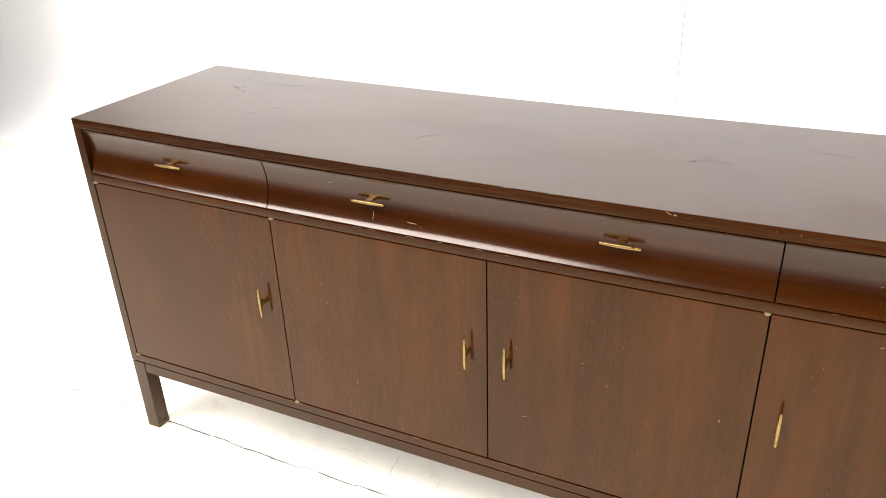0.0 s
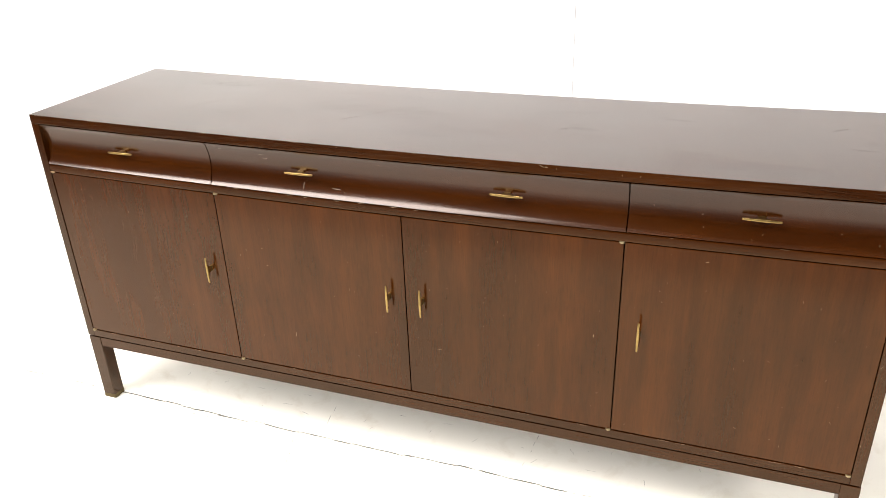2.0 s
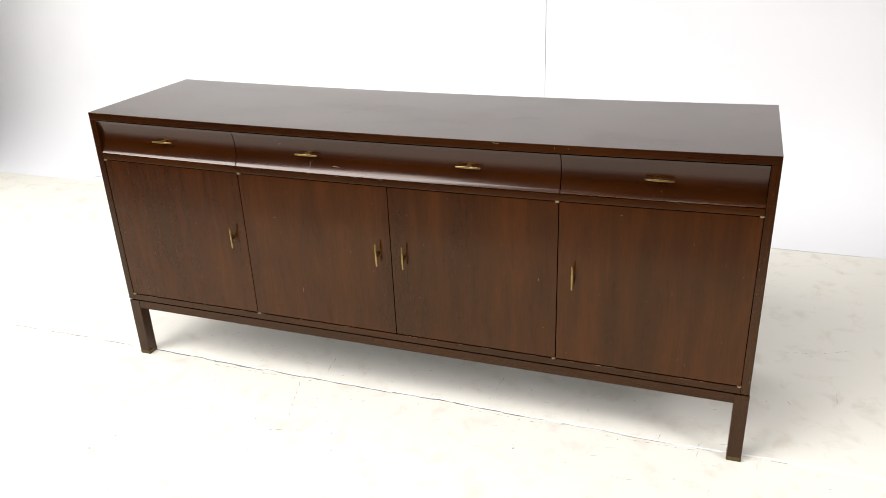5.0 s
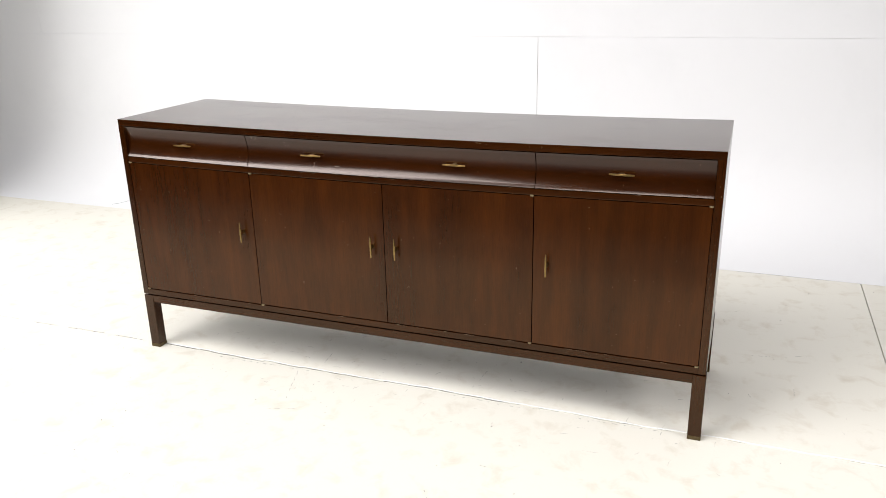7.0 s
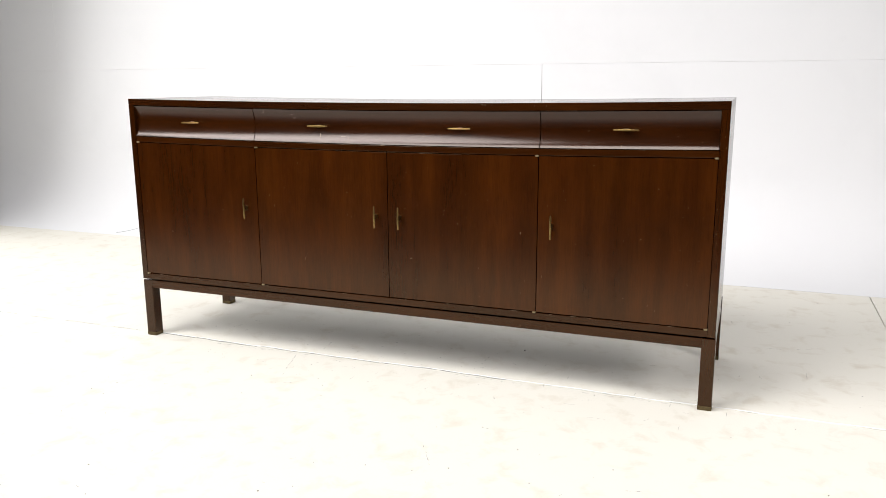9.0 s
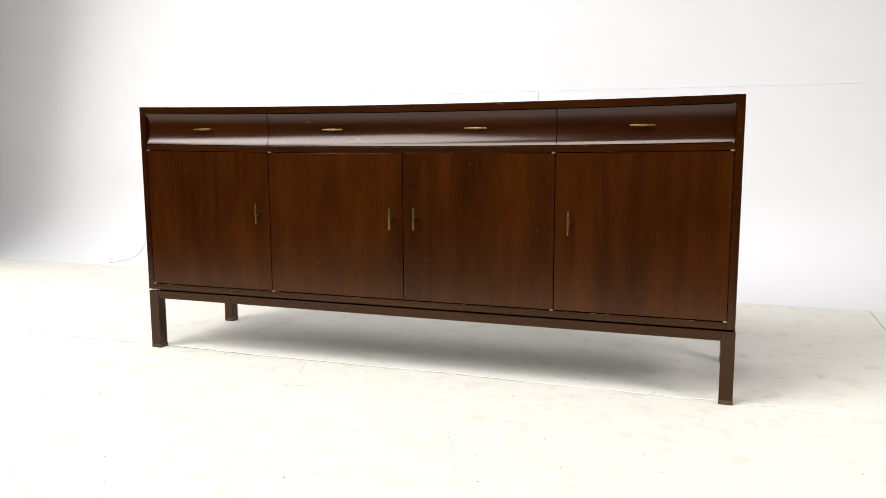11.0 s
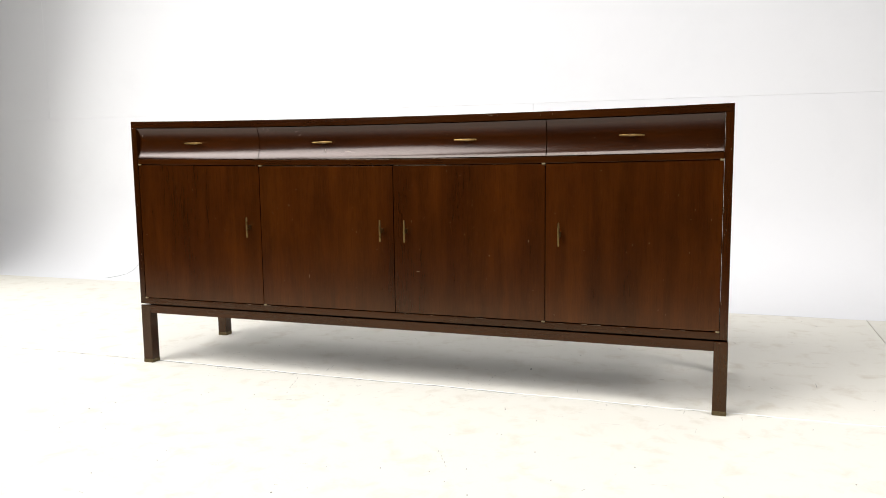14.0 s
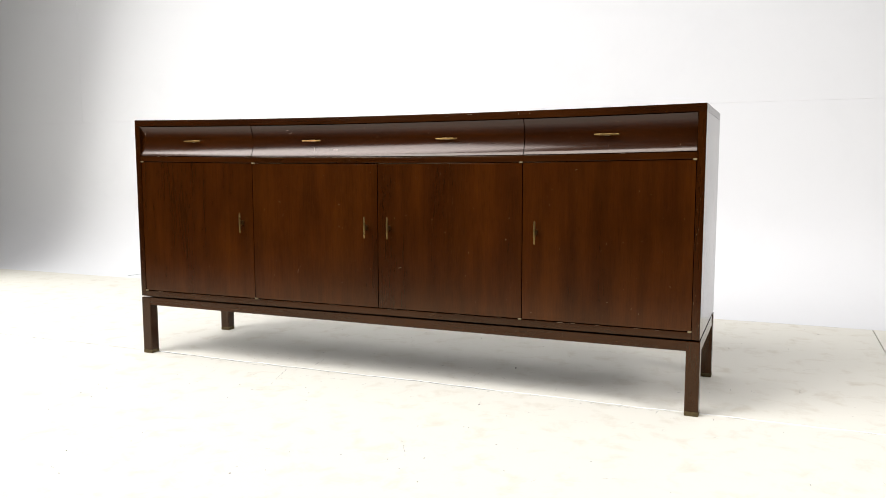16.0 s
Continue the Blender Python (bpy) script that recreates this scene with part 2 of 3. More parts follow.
def wander(x):
    """How far the cracked seam strays from its line."""
    return 0.0030 * math.sin(5.1 * x + 0.8) + 0.0022 * math.sin(13.7 * x) + 0.0016 * math.sin(41.0 * x + 2.0) + 0.0060 * math.exp(-((x + 0.50) / 0.035) ** 2)


def ridge(x0, x1, y, width, height, seed):
    """The raised, paint-filled lip of the far boards along the floor seam, uneven and here and there worn away."""
    rnd = random.Random(seed)
    bm = bmesh.new()
    last, x = None, x0
    while x < x1:
        p = Vector((x, y + wander(x), 0))
        swell = 0.62 + 0.38 * noise.noise((x * 6.0, 0.3, seed)) + 0.22 * noise.noise((x * 31.0, 1.7, seed))
        w, h = width * max(0.2, swell), height * max(0.05, swell + 0.25 * noise.noise((x * 17.0, 4.0, seed)))
        o = rnd.uniform(-0.0004, 0.0004)
        row = [bm.verts.new(p + Vector((0, v, z))) for v, z in ((o - w / 2, -0.002), (o - w / 3, h), (o + w / 4, h * 0.8), (o + w / 2 + 0.004, -0.001))]
        if last:
            for k in range(3):
                bm.faces.new((last[k], last[k + 1], row[k + 1], row[k]))
        last, x = row, x + rnd.uniform(0.006, 0.014)
    return tagged(part("seam_filler", bm, FILLER, floor, "cracked white filler along the floor seam", smooth=60), kind="stuff")


ridge(-1.02, 2.6, 0.0375, 0.0105, 0.0026, 3)

wall_north = tagged(part("wall_north", block(WEST - 0.1, EAST + 0.1, WALL_Y + 0.02, WALL_Y + 0.25, -0.016, ROOM_TOP, 0), WALL_PAINT, None, smooth=0),
                    "white-painted panelled studio wall with a curved foot", "wall", kind="structure")


def low_panel(x0, x1):
    """The lower wall panel, which runs down into the floor in a cove."""
    prof = [(WALL_Y, SEAM_Z - 0.0003)]
    for i in range(33):
        a = radians(90 * i / 32)
        prof.append((COVE_Y + COVE_R * math.cos(a), COVE_R - COVE_R * math.sin(a) + 0.0002))
    prof += [(COVE_Y, -0.015), (WALL_Y + 0.018, -0.015), (WALL_Y + 0.018, SEAM_Z - 0.0003)]
    return part("wall_panel", prism(prof, x0, x1), WALL_PAINT, wall_north)


JOINT = 0.0012
low_panel(WEST, -0.012 - JOINT)
low_panel(-0.012 + JOINT, EAST)
for x0, x1 in ((WEST, -3.36 - 0.0003), (-3.36 + 0.0003, EAST)):
    part("wall_panel", block(x0, x1, WALL_Y, WALL_Y + 0.018, SEAM_Z + 0.0002, ROOM_TOP, 0.0005, 1), WALL_PAINT, wall_north)

# unseen walls and ceiling, added; their greys set the bounce and reflections
for name, box in (("wall_west", (WEST - 0.2, WEST, SOUTH, WALL_Y + 0.02)), ("wall_east", (EAST, EAST + 0.2, SOUTH, WALL_Y + 0.02)),
                  ("wall_south", (WEST - 0.2, EAST + 0.2, SOUTH - 0.2, SOUTH))):
    mat = WALL_PAINT if name == "wall_east" else UNSEEN_WALL
    tagged(part(name, block(*box, 0.002, ROOM_TOP, 0), mat, None, smooth=0), "unseen plain wall added to close the studio", "wall", kind="structure")
tagged(part("ceiling", block(WEST - 0.2, EAST + 0.2, SOUTH - 0.2, WALL_Y + 0.25, ROOM_TOP + 0.002, ROOM_TOP + 0.2, 0), CEILING, None, smooth=0),
       "unseen plain grey ceiling added over the studio", "ceiling", kind="structure")

# ---- the sideboard ----
HALF, DEPTH, HEIGHT = 0.990, 0.489, 0.860
STATIONS = [-0.98 + 0.07 * i for i in range(29)]


def settle(bm):
    """The long boards have sunk a little in the middle over the years."""
    for v in bm.verts:
        share = min(1.0, max(0.0, (v.co.z - 0.24) / 0.44))
        v.co.z -= 0.0095 * share * (1 - (v.co.x / HALF) ** 2)
    return bm


def board(x0, x1, y0, y1, z0, z1, bevel=0.0012):
    bm = block(x0, x1, y0, y1, z0, z1, bevel)
    slices(bm, "x", [s for s in STATIONS if x0 + 0.01 < s < x1 - 0.01])
    return settle(bm)


sideboard = tagged(new("sideboard"), "long dark mahogany sideboard with brass handles, scratched, on square legs", "sideboard")

top = part("top", board(-HALF, HALF, 0.0, DEPTH, 0.838, HEIGHT, 0.0016), WOOD_TOP, sideboard, "dark glossy top with scratches and dull stains")
top.data.materials.append(WOOD_EDGE)
for face in top.data.polygons:
    if face.normal.z < 0.5:
        face.material_index = 1
for s in (-1, 1):
    xs = sorted((s * HALF, s * 0.968))
    part("side_panel", board(xs[0], xs[1], 0.0, DEPTH, 0.2165, 0.8378, 0.0012), WOOD_FRAME, sideboard)
part("back_panel", board(-0.967, 0.967, DEPTH - 0.02, DEPTH - 0.004, 0.217, 0.8375, 0.001), WOOD_X, sideboard)
part("bottom_panel", board(-0.9675, 0.9675, 0.0, DEPTH - 0.021, 0.2165, 0.237), WOOD_X, sideboard)
part("drawer_rail", board(-0.9675, 0.9675, 0.0, DEPTH - 0.021, 0.7122, 0.7310, 0.0022), WOOD_X, sideboard)
for x in (-0.480, 0.0, 0.480):
    part("partition", board(x - 0.008, x + 0.008, 0.026, DEPTH - 0.022, 0.2375, 0.7118), SHADE_DARK, sideboard)
for x in (-0.4815, 0.4815):
    part("drawer_divider", board(x - 0.008, x + 0.008, 0.03, DEPTH - 0.022, 0.7314, 0.8375), SHADE_DARK, sideboard)


def handle(parent, x, y, z, upright, reach):
    """A tapered brass bar on one flared post."""
    bm = bmesh.new()
    n, rows = 14, []
    for i in range(n + 1):
        u = -1 + 2 * i / n
        taper = (1 - abs(u) ** 2.2)
        h, d = 0.0019 + 0.0010 * taper, 0.0016 + 0.0010 * taper
        bow = -0.0004 * (1 - u * u)
        ring = []
        for k in range(8):
            a = math.tau * (k + 0.5) / 8
            cy, cz = math.cos(a), math.sin(a)
            ring.append(bm.verts.new((0.0345 * u, bow + d * math.copysign(abs(cy) ** 0.6, cy), h * math.copysign(abs(cz) ** 0.6, cz))))
        rows.append(ring)
    for r, q in zip(rows, rows[1:]):
        for k in range(8):
            bm.faces.new((r[k], r[(k + 1) % 8], q[(k + 1) % 8], q[k]))
    bm.faces.new(rows[0])
    bm.faces.new(rows[-1])
    # the post, wide under the bar and narrow at the wood
    rows = []
    for u, w, h in ((-0.03, 0.0125, 0.0028), (0.12, 0.0105, 0.0030), (0.28, 0.0080, 0.0030), (0.6, 0.0068, 0.0030), (0.85, 0.0072, 0.0034), (1.0, 0.0074, 0.0036)):
        yy = reach * u
        rows.append([bm.verts.new((sx * w, yy, sz * h)) for sx, sz in ((-1, -0.6), (-0.85, -1), (0.85, -1), (1, -0.6), (1, 0.6), (0.85, 1), (-0.85, 1), (-1, 0.6))])
    for r, q in zip(rows, rows[1:]):
        for k in range(8):
            bm.faces.new((r[k], r[(k + 1) % 8], q[(k + 1) % 8], q[k]))
    bm.faces.new(rows[0])
    bm.faces.new(rows[-1])
    m = Matrix.Translation((x, y, z)) @ (Matrix.Rotation(radians(90), 4, "Y") if upright else Matrix.Identity(4))
    bmesh.ops.transform(bm, matrix=m, verts=bm.verts)
    return part("handle", bm, BRASS, parent, "tapered brass bar handle on one post", smooth=50)


def sag(x, z):
    return -0.0095 * min(1.0, max(0.0, (z - 0.24) / 0.44)) * (1 - (x / HALF) ** 2)


def hinge(parent, x, z):
    """The brass knuckle of a knife hinge at a door's corner."""
    z += sag(x, z)
    bm = bmesh.new()
    bmesh.ops.create_cone(bm, cap_ends=True, segments=20, radius1=0.0054, radius2=0.0054, depth=0.0046, matrix=Matrix.Translation((x, 0.0018, z)))
    bmesh.ops.bevel(bm, geom=[e for e in bm.edges if abs(e.verts[0].co.z - e.verts[1].co.z) < 1e-6], offset=0.0011, segments=2, affect="EDGES", profile=0.6)
    return part("hinge", bm, BRASS_PALE, parent, "small worn brass knife hinge")


DOORS = ((-0.9664, -0.4812, -1, -0.5230), (-0.4788, -0.0012, -1, -0.0395), (0.0012, 0.4788, 1, 0.0420), (0.4812, 0.9664, 1, 0.5228))
for x0, x1, hang, hx in DOORS:
    door = part("door", board(x0, x1, 0.0012, 0.021, 0.2396, 0.7098, 0.0011), WOOD_Z, sideboard)
    handle(door, hx, -0.0170, 0.504 + sag(hx, 0.505), True, 0.0195)
    xh = x0 + 0.004 if hang < 0 else x1 - 0.004
    hinge(door, xh, 0.7110)
    hinge(door, xh, 0.2384)

COVE = 0.0126
DRAWERS = ((-0.9665, -0.4828, (-0.7325,)), (-0.4802, 0.4802, (-0.2420, 0.2370)), (0.4828, 0.9665, (0.7235,)))
for x0, x1, pulls in DRAWERS:
    z0, z1 = 0.7336, 0.8355
    radius = ((z1 - z0) ** 2 / 4 + COVE ** 2) / (2 * COVE)
    prof = [(0.0, z0)]
    for i in range(1, 24):
        z = z0 + 0.0015 + (z1 - z0 - 0.003) * i / 24
        prof.append((0.001 + COVE - radius + math.sqrt(radius ** 2 - (z - (z0 + z1) / 2) ** 2), z))
    prof += [(0.0, z1), (0.024, z1), (0.024, z0)]
    bm = prism(prof, x0, x1)
    slices(bm, "x", [s for s in STATIONS if x0 + 0.01 < s < x1 - 0.01])
    drawer = part("drawer", settle(bm), WOOD_DRAWER, sideboard, "drawer with a hollow-curved mahogany front")
    for hx in pulls:
        handle(drawer, hx, 0.0005, 0.7850 + sag(hx, 0.78), False, 0.0135)

# the base: four legs with rails, set off from the case by a gap with painted shade
part("recess", block(-0.955, 0.955, 0.014, DEPTH - 0.014, 0.2103, 0.2164, 0), SHADE_DARK, sideboard, "near-black strip in the gap between case and base, painted shade", smooth=0)
LEG = 0.038
for sx in (-1, 1):
    for y0 in (0.002, DEPTH - 0.002 - LEG):
        x0, x1 = sorted((sx * 0.992, sx * (0.992 - LEG)))
        leg = part("leg", block(x0, x1, y0, y0 + LEG, 0.012, 0.2113, 0.0018), WOOD_FRAME, sideboard)
        part("sabot", block(x0 - 0.0005, x1 + 0.0005, y0 - 0.0005, y0 + LEG + 0.0005, 0.0, 0.0135, 0.0022), BRASS_DULL, leg, "tarnished brass foot cap")
    x0, x1 = sorted((sx * 0.990, sx * (0.990 - 0.040)))
    part("apron", block(x0, x1, 0.002 + LEG, DEPTH - 0.002 - LEG, 0.1765, 0.2107, 0.0005), WOOD_Y, sideboard)
for y0 in (0.0035, DEPTH - 0.0035 - 0.026):
    part("apron", block(-0.992 + LEG, 0.992 - LEG, y0, y0 + 0.026, 0.183, 0.2107, 0.0005), WOOD_X, sideboard)

# ---- wear on the sideboard ----
def sliver(bm, at, along, normal, length, width, rnd, bend=0.0):
    """A thin ragged fleck that lies on a surface."""
    side = normal.cross(along).normalized()
    n = 5
    left, right = [], []
    for i in range(n + 1):
        u = i / n
        w = width * (0.15 + 0.85 * math.sin(math.pi * u) ** 0.6) * rnd.uniform(0.6, 1.1) / 2
        p = at + along * (length * (u - 0.5)) + side * (bend * math.sin(math.pi * u))
        left.append(bm.verts.new(p - side * w))
        right.append(bm.verts.new(p + side * w))
    for i in range(n):
        bm.faces.new((left[i], left[i + 1], right[i + 1], right[i]))


def cove_y(z):
    z0, z1 = 0.7336, 0.8355
    radius = ((z1 - z0) ** 2 / 4 + COVE ** 2) / (2 * COVE)
    return 0.001 + COVE - radius + math.sqrt(radius ** 2 - (z - (z0 + z1) / 2) ** 2)


def front_marks(name, marks, mat, parent, hollow=False, label="", lift=0.0004):
    """Flecks on the front: x, z, length, width, slant in degrees, bend."""
    rnd = random.Random(len(marks) * 7 + int(abs(marks[0][0]) * 1000))
    bm = bmesh.new()
    for x, z, length, width, slant, bend in marks:
        if hollow:
            zz = min(0.833, max(0.736, z - sag(x, z)))
            y = cove_y(zz)
            slope = (cove_y(zz + 0.001) - cove_y(zz - 0.001)) / 0.002
            up = Vector((0, slope, 1)).normalized()
            normal = Vector((0, -1, slope)).normalized()
        else:
            y, up, normal = 0.0012, Vector((0, 0, 1)), Vector((0, -1, 0))
        a = radians(slant)
        along = Vector((1, 0, 0)) * math.cos(a) + up * math.sin(a)
        sliver(bm, Vector((x, y, z)) + normal * lift, along, normal, length, width, rnd, bend)
    return tagged(part(name, bm, mat, parent, label, smooth=0), kind="stuff")


def nicks(x0, x1, z0, z1, count, seed, size=0.004):
    rnd = random.Random(seed)
    return [(rnd.uniform(x0, x1), rnd.uniform(z0, z1), rnd.uniform(0.3, 1.5) * size, rnd.uniform(0.0004, 0.0009), rnd.choice((90, 90, rnd.uniform(0, 180))), rnd.uniform(-0.001, 0.001)) for _ in range(count)]


DOOR_MARKS = ([], [(-0.37, 0.574, 0.010, 0.0012, -15, 0.0008), (-0.302, 0.344, 0.016, 0.0010, 80, 0.001), (-0.358, 0.529, 0.006, 0.0010, 20, 0.0)],
              [(0.079, 0.372, 0.012, 0.0010, 10, 0.001), (0.430, 0.4755, 0.008, 0.0018, 85, 0.0), (0.189, 0.529, 0.007, 0.0010, 5, 0.0)],
              [(0.639, 0.682, 0.007, 0.0012, 15, 0.0)])
doors = [o for o in sideboard.children if o.name.startswith("door")]
for n, (door, own) in enumerate(zip(doors, DOOR_MARKS)):
    x0, x1 = DOORS[n][0] + 0.01, DOORS[n][1] - 0.01
    front_marks("scuff_mark", own + nicks(x0, x1, 0.26, 0.69, 16 + 5 * n, 40 + n, 0.004), SCUFF_GLINT, door, label="small pale nicks in the lacquer")
drawers = [o for o in sideboard.children if o.name.startswith("drawer") and "rail" not in o.name and "divider" not in o.name]
DRAWER_MARKS = ([(-0.950, 0.810, 0.006, 0.0040, 80, 0.0), (-0.944, 0.803, 0.003, 0.0015, 30, 0.0), (-0.62, 0.822, 0.004, 0.001, 0, 0)],
                [(-0.454, 0.822, 0.011, 0.0016, 70, 0.003), (-0.440, 0.821, 0.010, 0.0014, 80, 0.001), (-0.447, 0.816, 0.006, 0.0012, 20, 0.001), (-0.380, 0.825, 0.012, 0.0016, -15, 0.0),
                 (-0.338, 0.811, 0.010, 0.0012, 10, 0.001), (-0.329, 0.804, 0.014, 0.0014, 12, -0.004), (-0.154, 0.7455, 0.022, 0.0024, -3, 0.0), (-0.236, 0.747, 0.018, 0.0022, 88, 0.0)],
                [(0.86, 0.765, 0.003, 0.0014, 0, 0), (0.62, 0.775, 0.005, 0.001, 30, 0.001)])
for n, (drawer, own) in enumerate(zip(drawers, DRAWER_MARKS)):
    x0, x1 = DRAWERS[n][0] + 0.01, DRAWERS[n][1] - 0.01
    front_marks("scuff_mark", own, PALE_SCUFF, drawer, True, "pale scuffs in the lacquer")
    front_marks("nick", nicks(x0, x1, 0.735, 0.825, (6, 16, 12)[n], 60 + n, 0.0035), SCUFF_GLINT, drawer, True, "small nicks in the lacquer")


def edge_marks(name, z, y, count, seed, parent, x0=-0.96, x1=0.96):
    """Worn spots along a long edge, where the wood shows through, and painted edge highlights."""
    rnd = random.Random(seed)
    bm = bmesh.new()
    for _ in range(count):
        x = rnd.uniform(x0, x1)
        zz = z + sag(x, z)
        sliver(bm, Vector((x, y, zz + rnd.uniform(-0.0006, 0.0006))), Vector((1, 0, 0)), Vector((0, -0.8, 0.6)), rnd.uniform(0.003, 0.03), rnd.uniform(0.0003, 0.0007), rnd)
    return tagged(part(name, bm, SCUFF_GLINT, parent, "worn pale spots and painted glints along the edge", smooth=0), kind="stuff")


# on top and rail the pale slivers also paint the edge's highlight
edge_marks("edge_wear", 0.8596, -0.0004, 12, 11, bpy.data.objects["top"])
edge_marks("edge_wear", 0.7306, -0.0004, 16, 12, bpy.data.objects["drawer_rail"], -0.9, 0.96)
edge_marks("edge_wear", 0.2366, -0.0004, 34, 13, bpy.data.objects["bottom_panel"])
front_marks("scuff_mark", [(0.309, 0.8475, 0.012, 0.0022, -25, 0.0), (0.319, 0.846, 0.006, 0.0030, 0, 0.0)] + nicks(-0.3, 0.5, 0.842, 0.850, 5, 77, 0.005), SCUFF_GLINT, bpy.data.objects["top"], label="pale chips on the front edge", lift=0.0016)

for seed, panel in enumerate(o for o in sideboard.children if o.name.startswith("side_panel")):
    x = 0.979 if max(v.co.x for v in panel.data.vertices) > 0 else -0.979
    front_marks("scuff_mark", nicks(x - 0.009, x + 0.009, 0.23, 0.82, 14, 120 + seed, 0.005), SCUFF_GLINT, panel, label="small pale chips on the front edge", lift=0.0016)

# scratches in the polish of the top
rnd = random.Random(21)
bm = bmesh.new()
SCRATCHES = ((-0.155, 0.24, 0.22, 47), (-0.62, 0.21, 0.09, 63), (-0.76, 0.37, 0.12, 42), (-0.68, 0.40, 0.07, 30), (-0.43, 0.25, 0.05, 40), (-0.10, 0.31, 0.06, 20),
             (0.53, 0.345, 0.08, -8), (0.51, 0.36, 0.03, 20), (0.90, 0.36, 0.11, 33), (0.91, 0.21, 0.05, -20), (0.30, 0.23, 0.04, 5))
for x, y, length, slant in SCRATCHES:
    a = radians(slant)
    along = Vector((math.cos(a), math.sin(a), 0))
    for _ in range(5):
        c = Vector((x, y, 0)) + along * rnd.uniform(-0.45, 0.45) * length + Vector((rnd.uniform(-1, 1), rnd.uniform(-1, 1), 0)) * 0.004
        c.z = HEIGHT + sag(c.x, HEIGHT) + 0.0004
        sliver(bm, c, along, Vector((0, 0, 1)), length * rnd.uniform(0.15, 0.5), rnd.uniform(0.0003, 0.0008), rnd, rnd.uniform(-0.003, 0.003))
for _ in range(26):
    c = Vector((rnd.uniform(-0.84, -0.60), rnd.uniform(0.30, 0.42), 0))
    c.z = HEIGHT + sag(c.x, HEIGHT) + 0.0004
    sliver(bm, c, Vector((0.9, 0.4, 0)).normalized(), Vector((0, 0, 1)), rnd.uniform(0.003, 0.010), rnd.uniform(0.0008, 0.0022), rnd)
tagged(part("scratch", bm, SCRATCH, bpy.data.objects["top"], "fine dark scratches in the polish", smooth=0), kind="stuff")

# ---- small things ----
cable = part("cable", tube([(-2.60, 1.545, 0.0045), (-2.58, 1.562, 0.006), (-2.54, 1.599, 0.0125), (-2.508, 1.636, 0.022), (-2.496, 1.678, 0.038), (-2.497, 1.717, 0.057), (-2.512, 1.775, 0.095),
                            (-2.534, 1.827, 0.142), (-2.563, 1.879, 0.208), (-2.583, 1.915, 0.277), (-2.590, 1.930, 0.32)], 0.0012), CABLE)
tagged(cable, "thin grey cable running down the wall onto the floor", "cable")


def flake(bm, x, y, size, rnd, height=0.0012):
    """A crumb of dirt with an uneven outline."""
    n = 6
    turn = rnd.uniform(0, math.tau)
    stretch = rnd.uniform(0.35, 1.0)
    low, high = [], []
    for k in range(n):
        a = math.tau * k / n
        r = size * rnd.uniform(0.6, 1.0) / 2
        u, v = r * math.cos(a), r * stretch * math.sin(a)
        px, py = x + u * math.cos(turn) - v * math.sin(turn), y + u * math.sin(turn) + v * math.cos(turn)
        low.append(bm.verts.new((px, py, 0.0001)))
        high.append(bm.verts.new((x + (px - x) * 0.7, y + (py - y) * 0.7, height)))
    for k in range(n):
        bm.faces.new((low[k], low[(k + 1) % n], high[(k + 1) % n], high[k]))
    bm.faces.new(high)


SPOTS = ((-0.543, -0.271), (-0.537, -0.242), (-0.257, -0.066), (-0.388, -0.216), (-0.747, -0.414), (-0.78, -0.484), (-0.718, -0.502), (-0.174, -0.165), (-0.132, -0.213),
         (-0.097, -0.283), (-0.6, -0.082), (-1.083, -0.049), (0.392, -0.121), (0.663, 0.004), (1.06, 0.318), (-0.733, -0.642), (-0.316, -0.751), (-0.412, -0.864), (-0.309, -0.976),
         (0.114, -0.779), (0.05, -0.825), (0.307, -0.365), (0.424, -0.324), (0.437, -0.325), (0.548, -0.417), (0.62, -0.572), (0.464, -0.705), (0.341, -0.611))
rnd = random.Random(8)
bm = bmesh.new()
for x, y in SPOTS:
    flake(bm, x, y, rnd.uniform(0.003, 0.0065), rnd)
flake(bm, 0.365, 0.313, 0.008, rnd, 0.004)
for _ in range(70):
    flake(bm, rnd.uniform(-1.6, 2.0), rnd.uniform(-1.5, 1.45), rnd.choice((0.002, 0.0025, 0.003, 0.005)), rnd)
tagged(part("dirt_crumbs", bm, DIRT, None, smooth=0), "dark crumbs and specks of dirt scattered on the white floor", "dirt", kind="stuff")

# scuffs and hair cracks in the floor paint
LINES = ((-0.359, 0.004, -0.30, -0.171), (-0.345, -0.256, -0.236, -0.225), (-0.317, 0.203, -0.298, 0.074), (-0.058, -0.147, -0.006, -0.133), (-0.164, -0.041, -0.09, -0.033),
         (0.27, 0.227, 0.259, 0.073), (0.339, 0.232, 0.401, 0.109), (1.257, 0.43, 1.257, 0.363), (1.12, 0.63, 1.221, 0.642), (1.221, 0.642, 1.334, 0.703), (0.317, -0.477, 0.369, -0.572), (0.833, -0.528, 0.888, -0.517),
         (0.688, -0.62, 0.70, -0.60), (0.18, 0.02, 0.45, 0.012), (0.62, 0.012, 0.9, 0.018), (-0.7, 0.01, -0.3, 0.016))
bm = bmesh.new()
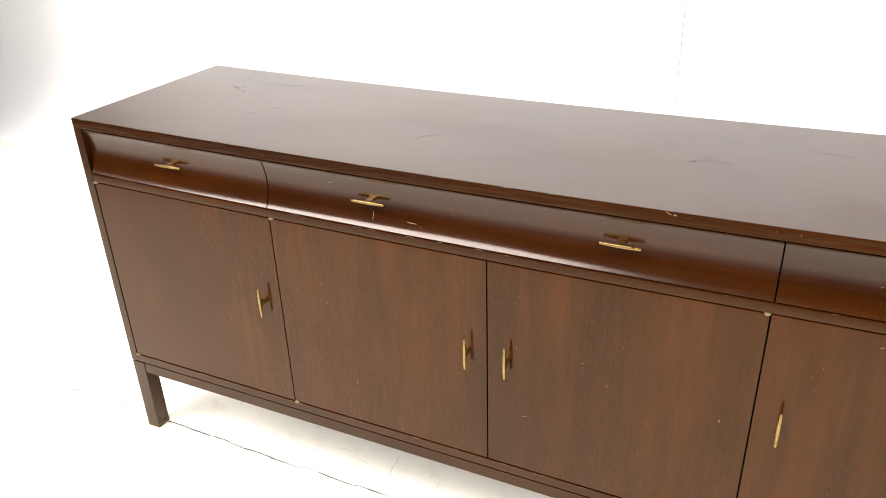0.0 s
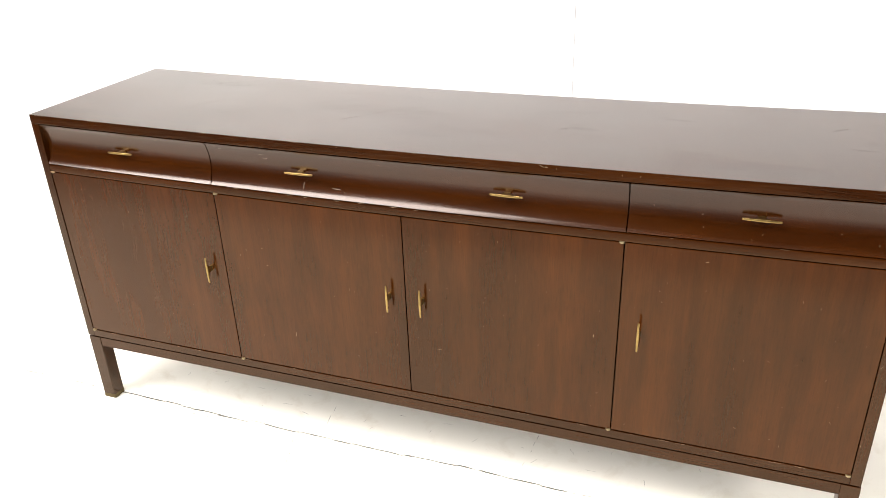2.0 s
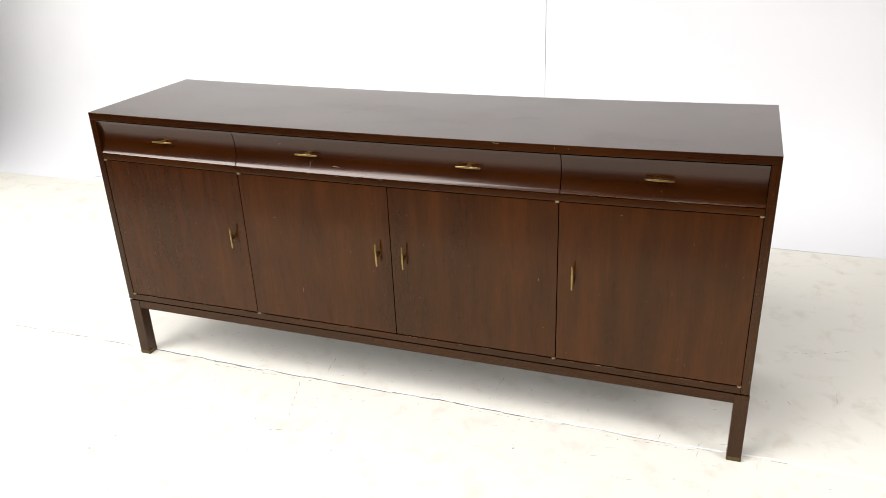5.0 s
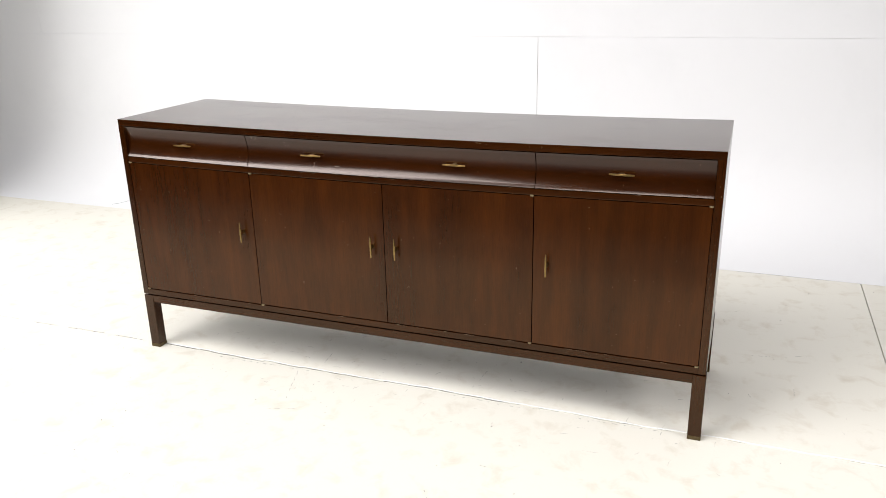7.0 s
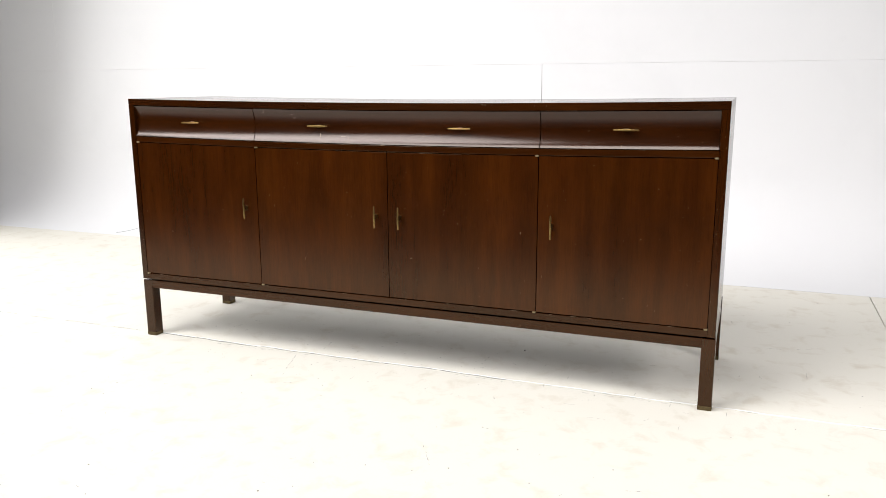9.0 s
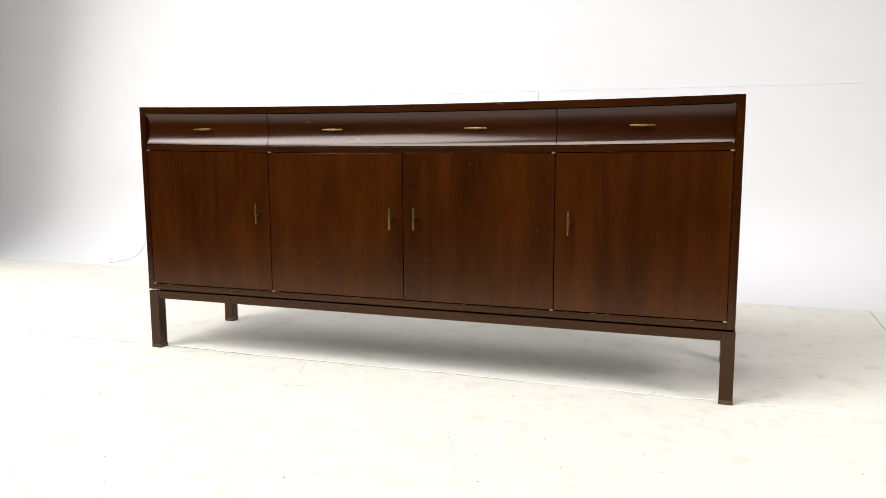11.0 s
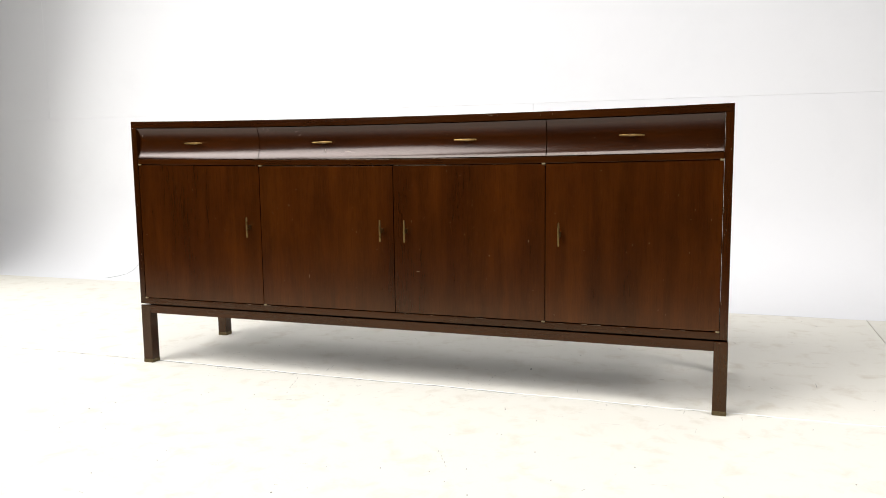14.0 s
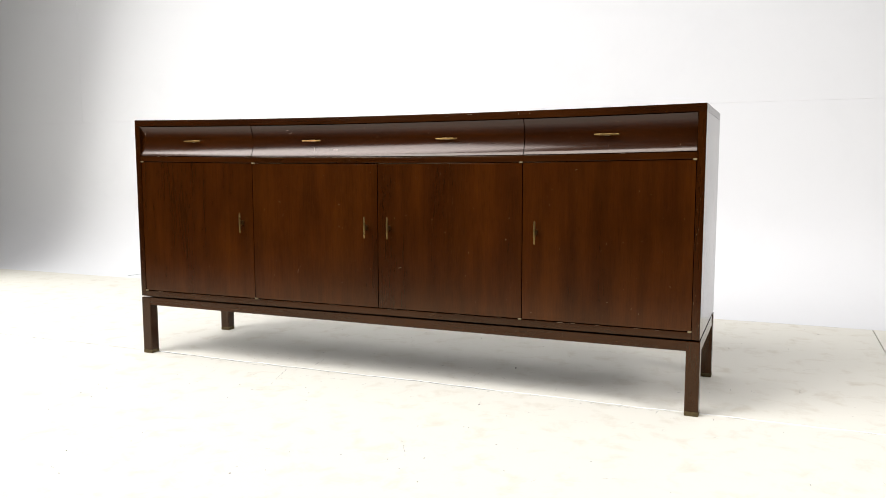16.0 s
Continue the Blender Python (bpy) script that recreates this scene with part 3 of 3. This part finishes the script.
for x0, y0, x1, y1 in LINES:
    a, b = Vector((x0, y0, 0.0004)), Vector((x1, y1, 0.0004))
    along = (b - a).normalized()
    pieces = max(2, int((b - a).length / 0.018))
    for i in range(pieces):
        if rnd.random() < 0.68:
            c = a.lerp(b, (i + rnd.random()) / pieces) + along.cross(Vector((0, 0, 1))) * rnd.uniform(-0.002, 0.002)
            sliver(bm, c, along, Vector((0, 0, 1)), rnd.uniform(0.008, 0.024), rnd.uniform(0.0007, 0.0018), rnd, rnd.uniform(-0.001, 0.001))
for x in np.arange(1.05, 1.43, 0.03):
    sliver(bm, Vector((x + 0.015, 1.4985, 0.0005)), Vector((1, rnd.uniform(-0.02, 0.02), 0)), Vector((0, 0, 1)), 0.045, rnd.uniform(0.0016, 0.0030), rnd)
for _ in range(70):
    a = rnd.uniform(0, math.pi)
    sliver(bm, Vector((rnd.uniform(-1.4, 1.9), rnd.uniform(-1.3, 1.4), 0.0004)), Vector((math.cos(a), math.sin(a), 0)), Vector((0, 0, 1)), rnd.uniform(0.005, 0.03), rnd.uniform(0.0006, 0.0015), rnd, rnd.uniform(-0.003, 0.003))
for _ in range(90):
    a = rnd.choice((rnd.uniform(-0.25, 0.25), rnd.uniform(0.9, 1.5)))
    sliver(bm, Vector((rnd.uniform(-0.75, 1.0), rnd.uniform(-0.16, 0.34), 0.0004)), Vector((math.cos(a), math.sin(a), 0)), Vector((0, 0, 1)), rnd.uniform(0.006, 0.035), rnd.uniform(0.0004, 0.0011), rnd, rnd.uniform(-0.004, 0.004))
tagged(part("floor_scuff", bm, SCUFF_GREY, floor, "grey scuffs and hair cracks in the floor paint", smooth=0), kind="stuff")

# the dark crack in front of the lip, broken towards its ends
bm = bmesh.new()
x = -3.0
while x < 2.6:
    run = rnd.uniform(0.012, 0.05)
    if rnd.random() < (0.75 if x < -1.0 else 0.97 if x < 0.3 else 0.6 if x < 1.0 else 0.2):
        wide = rnd.uniform(0.0016, 0.0028) if x < -1.0 else rnd.uniform(0.0026, 0.0048) if x < 0.4 else rnd.uniform(0.0010, 0.0020)
        sliver(bm, Vector((x, 0.0310 + wander(x) + rnd.uniform(-0.0012, 0.0010), 0.0005)), Vector((1, rnd.uniform(-0.05, 0.05), 0)), Vector((0, 0, 1)), run * 1.5, wide, rnd, rnd.uniform(-0.0012, 0.0012))
    x += run
tagged(part("seam_crack", bm, CRACK, floor, "dark crack along the floor seam", smooth=0), kind="stuff")
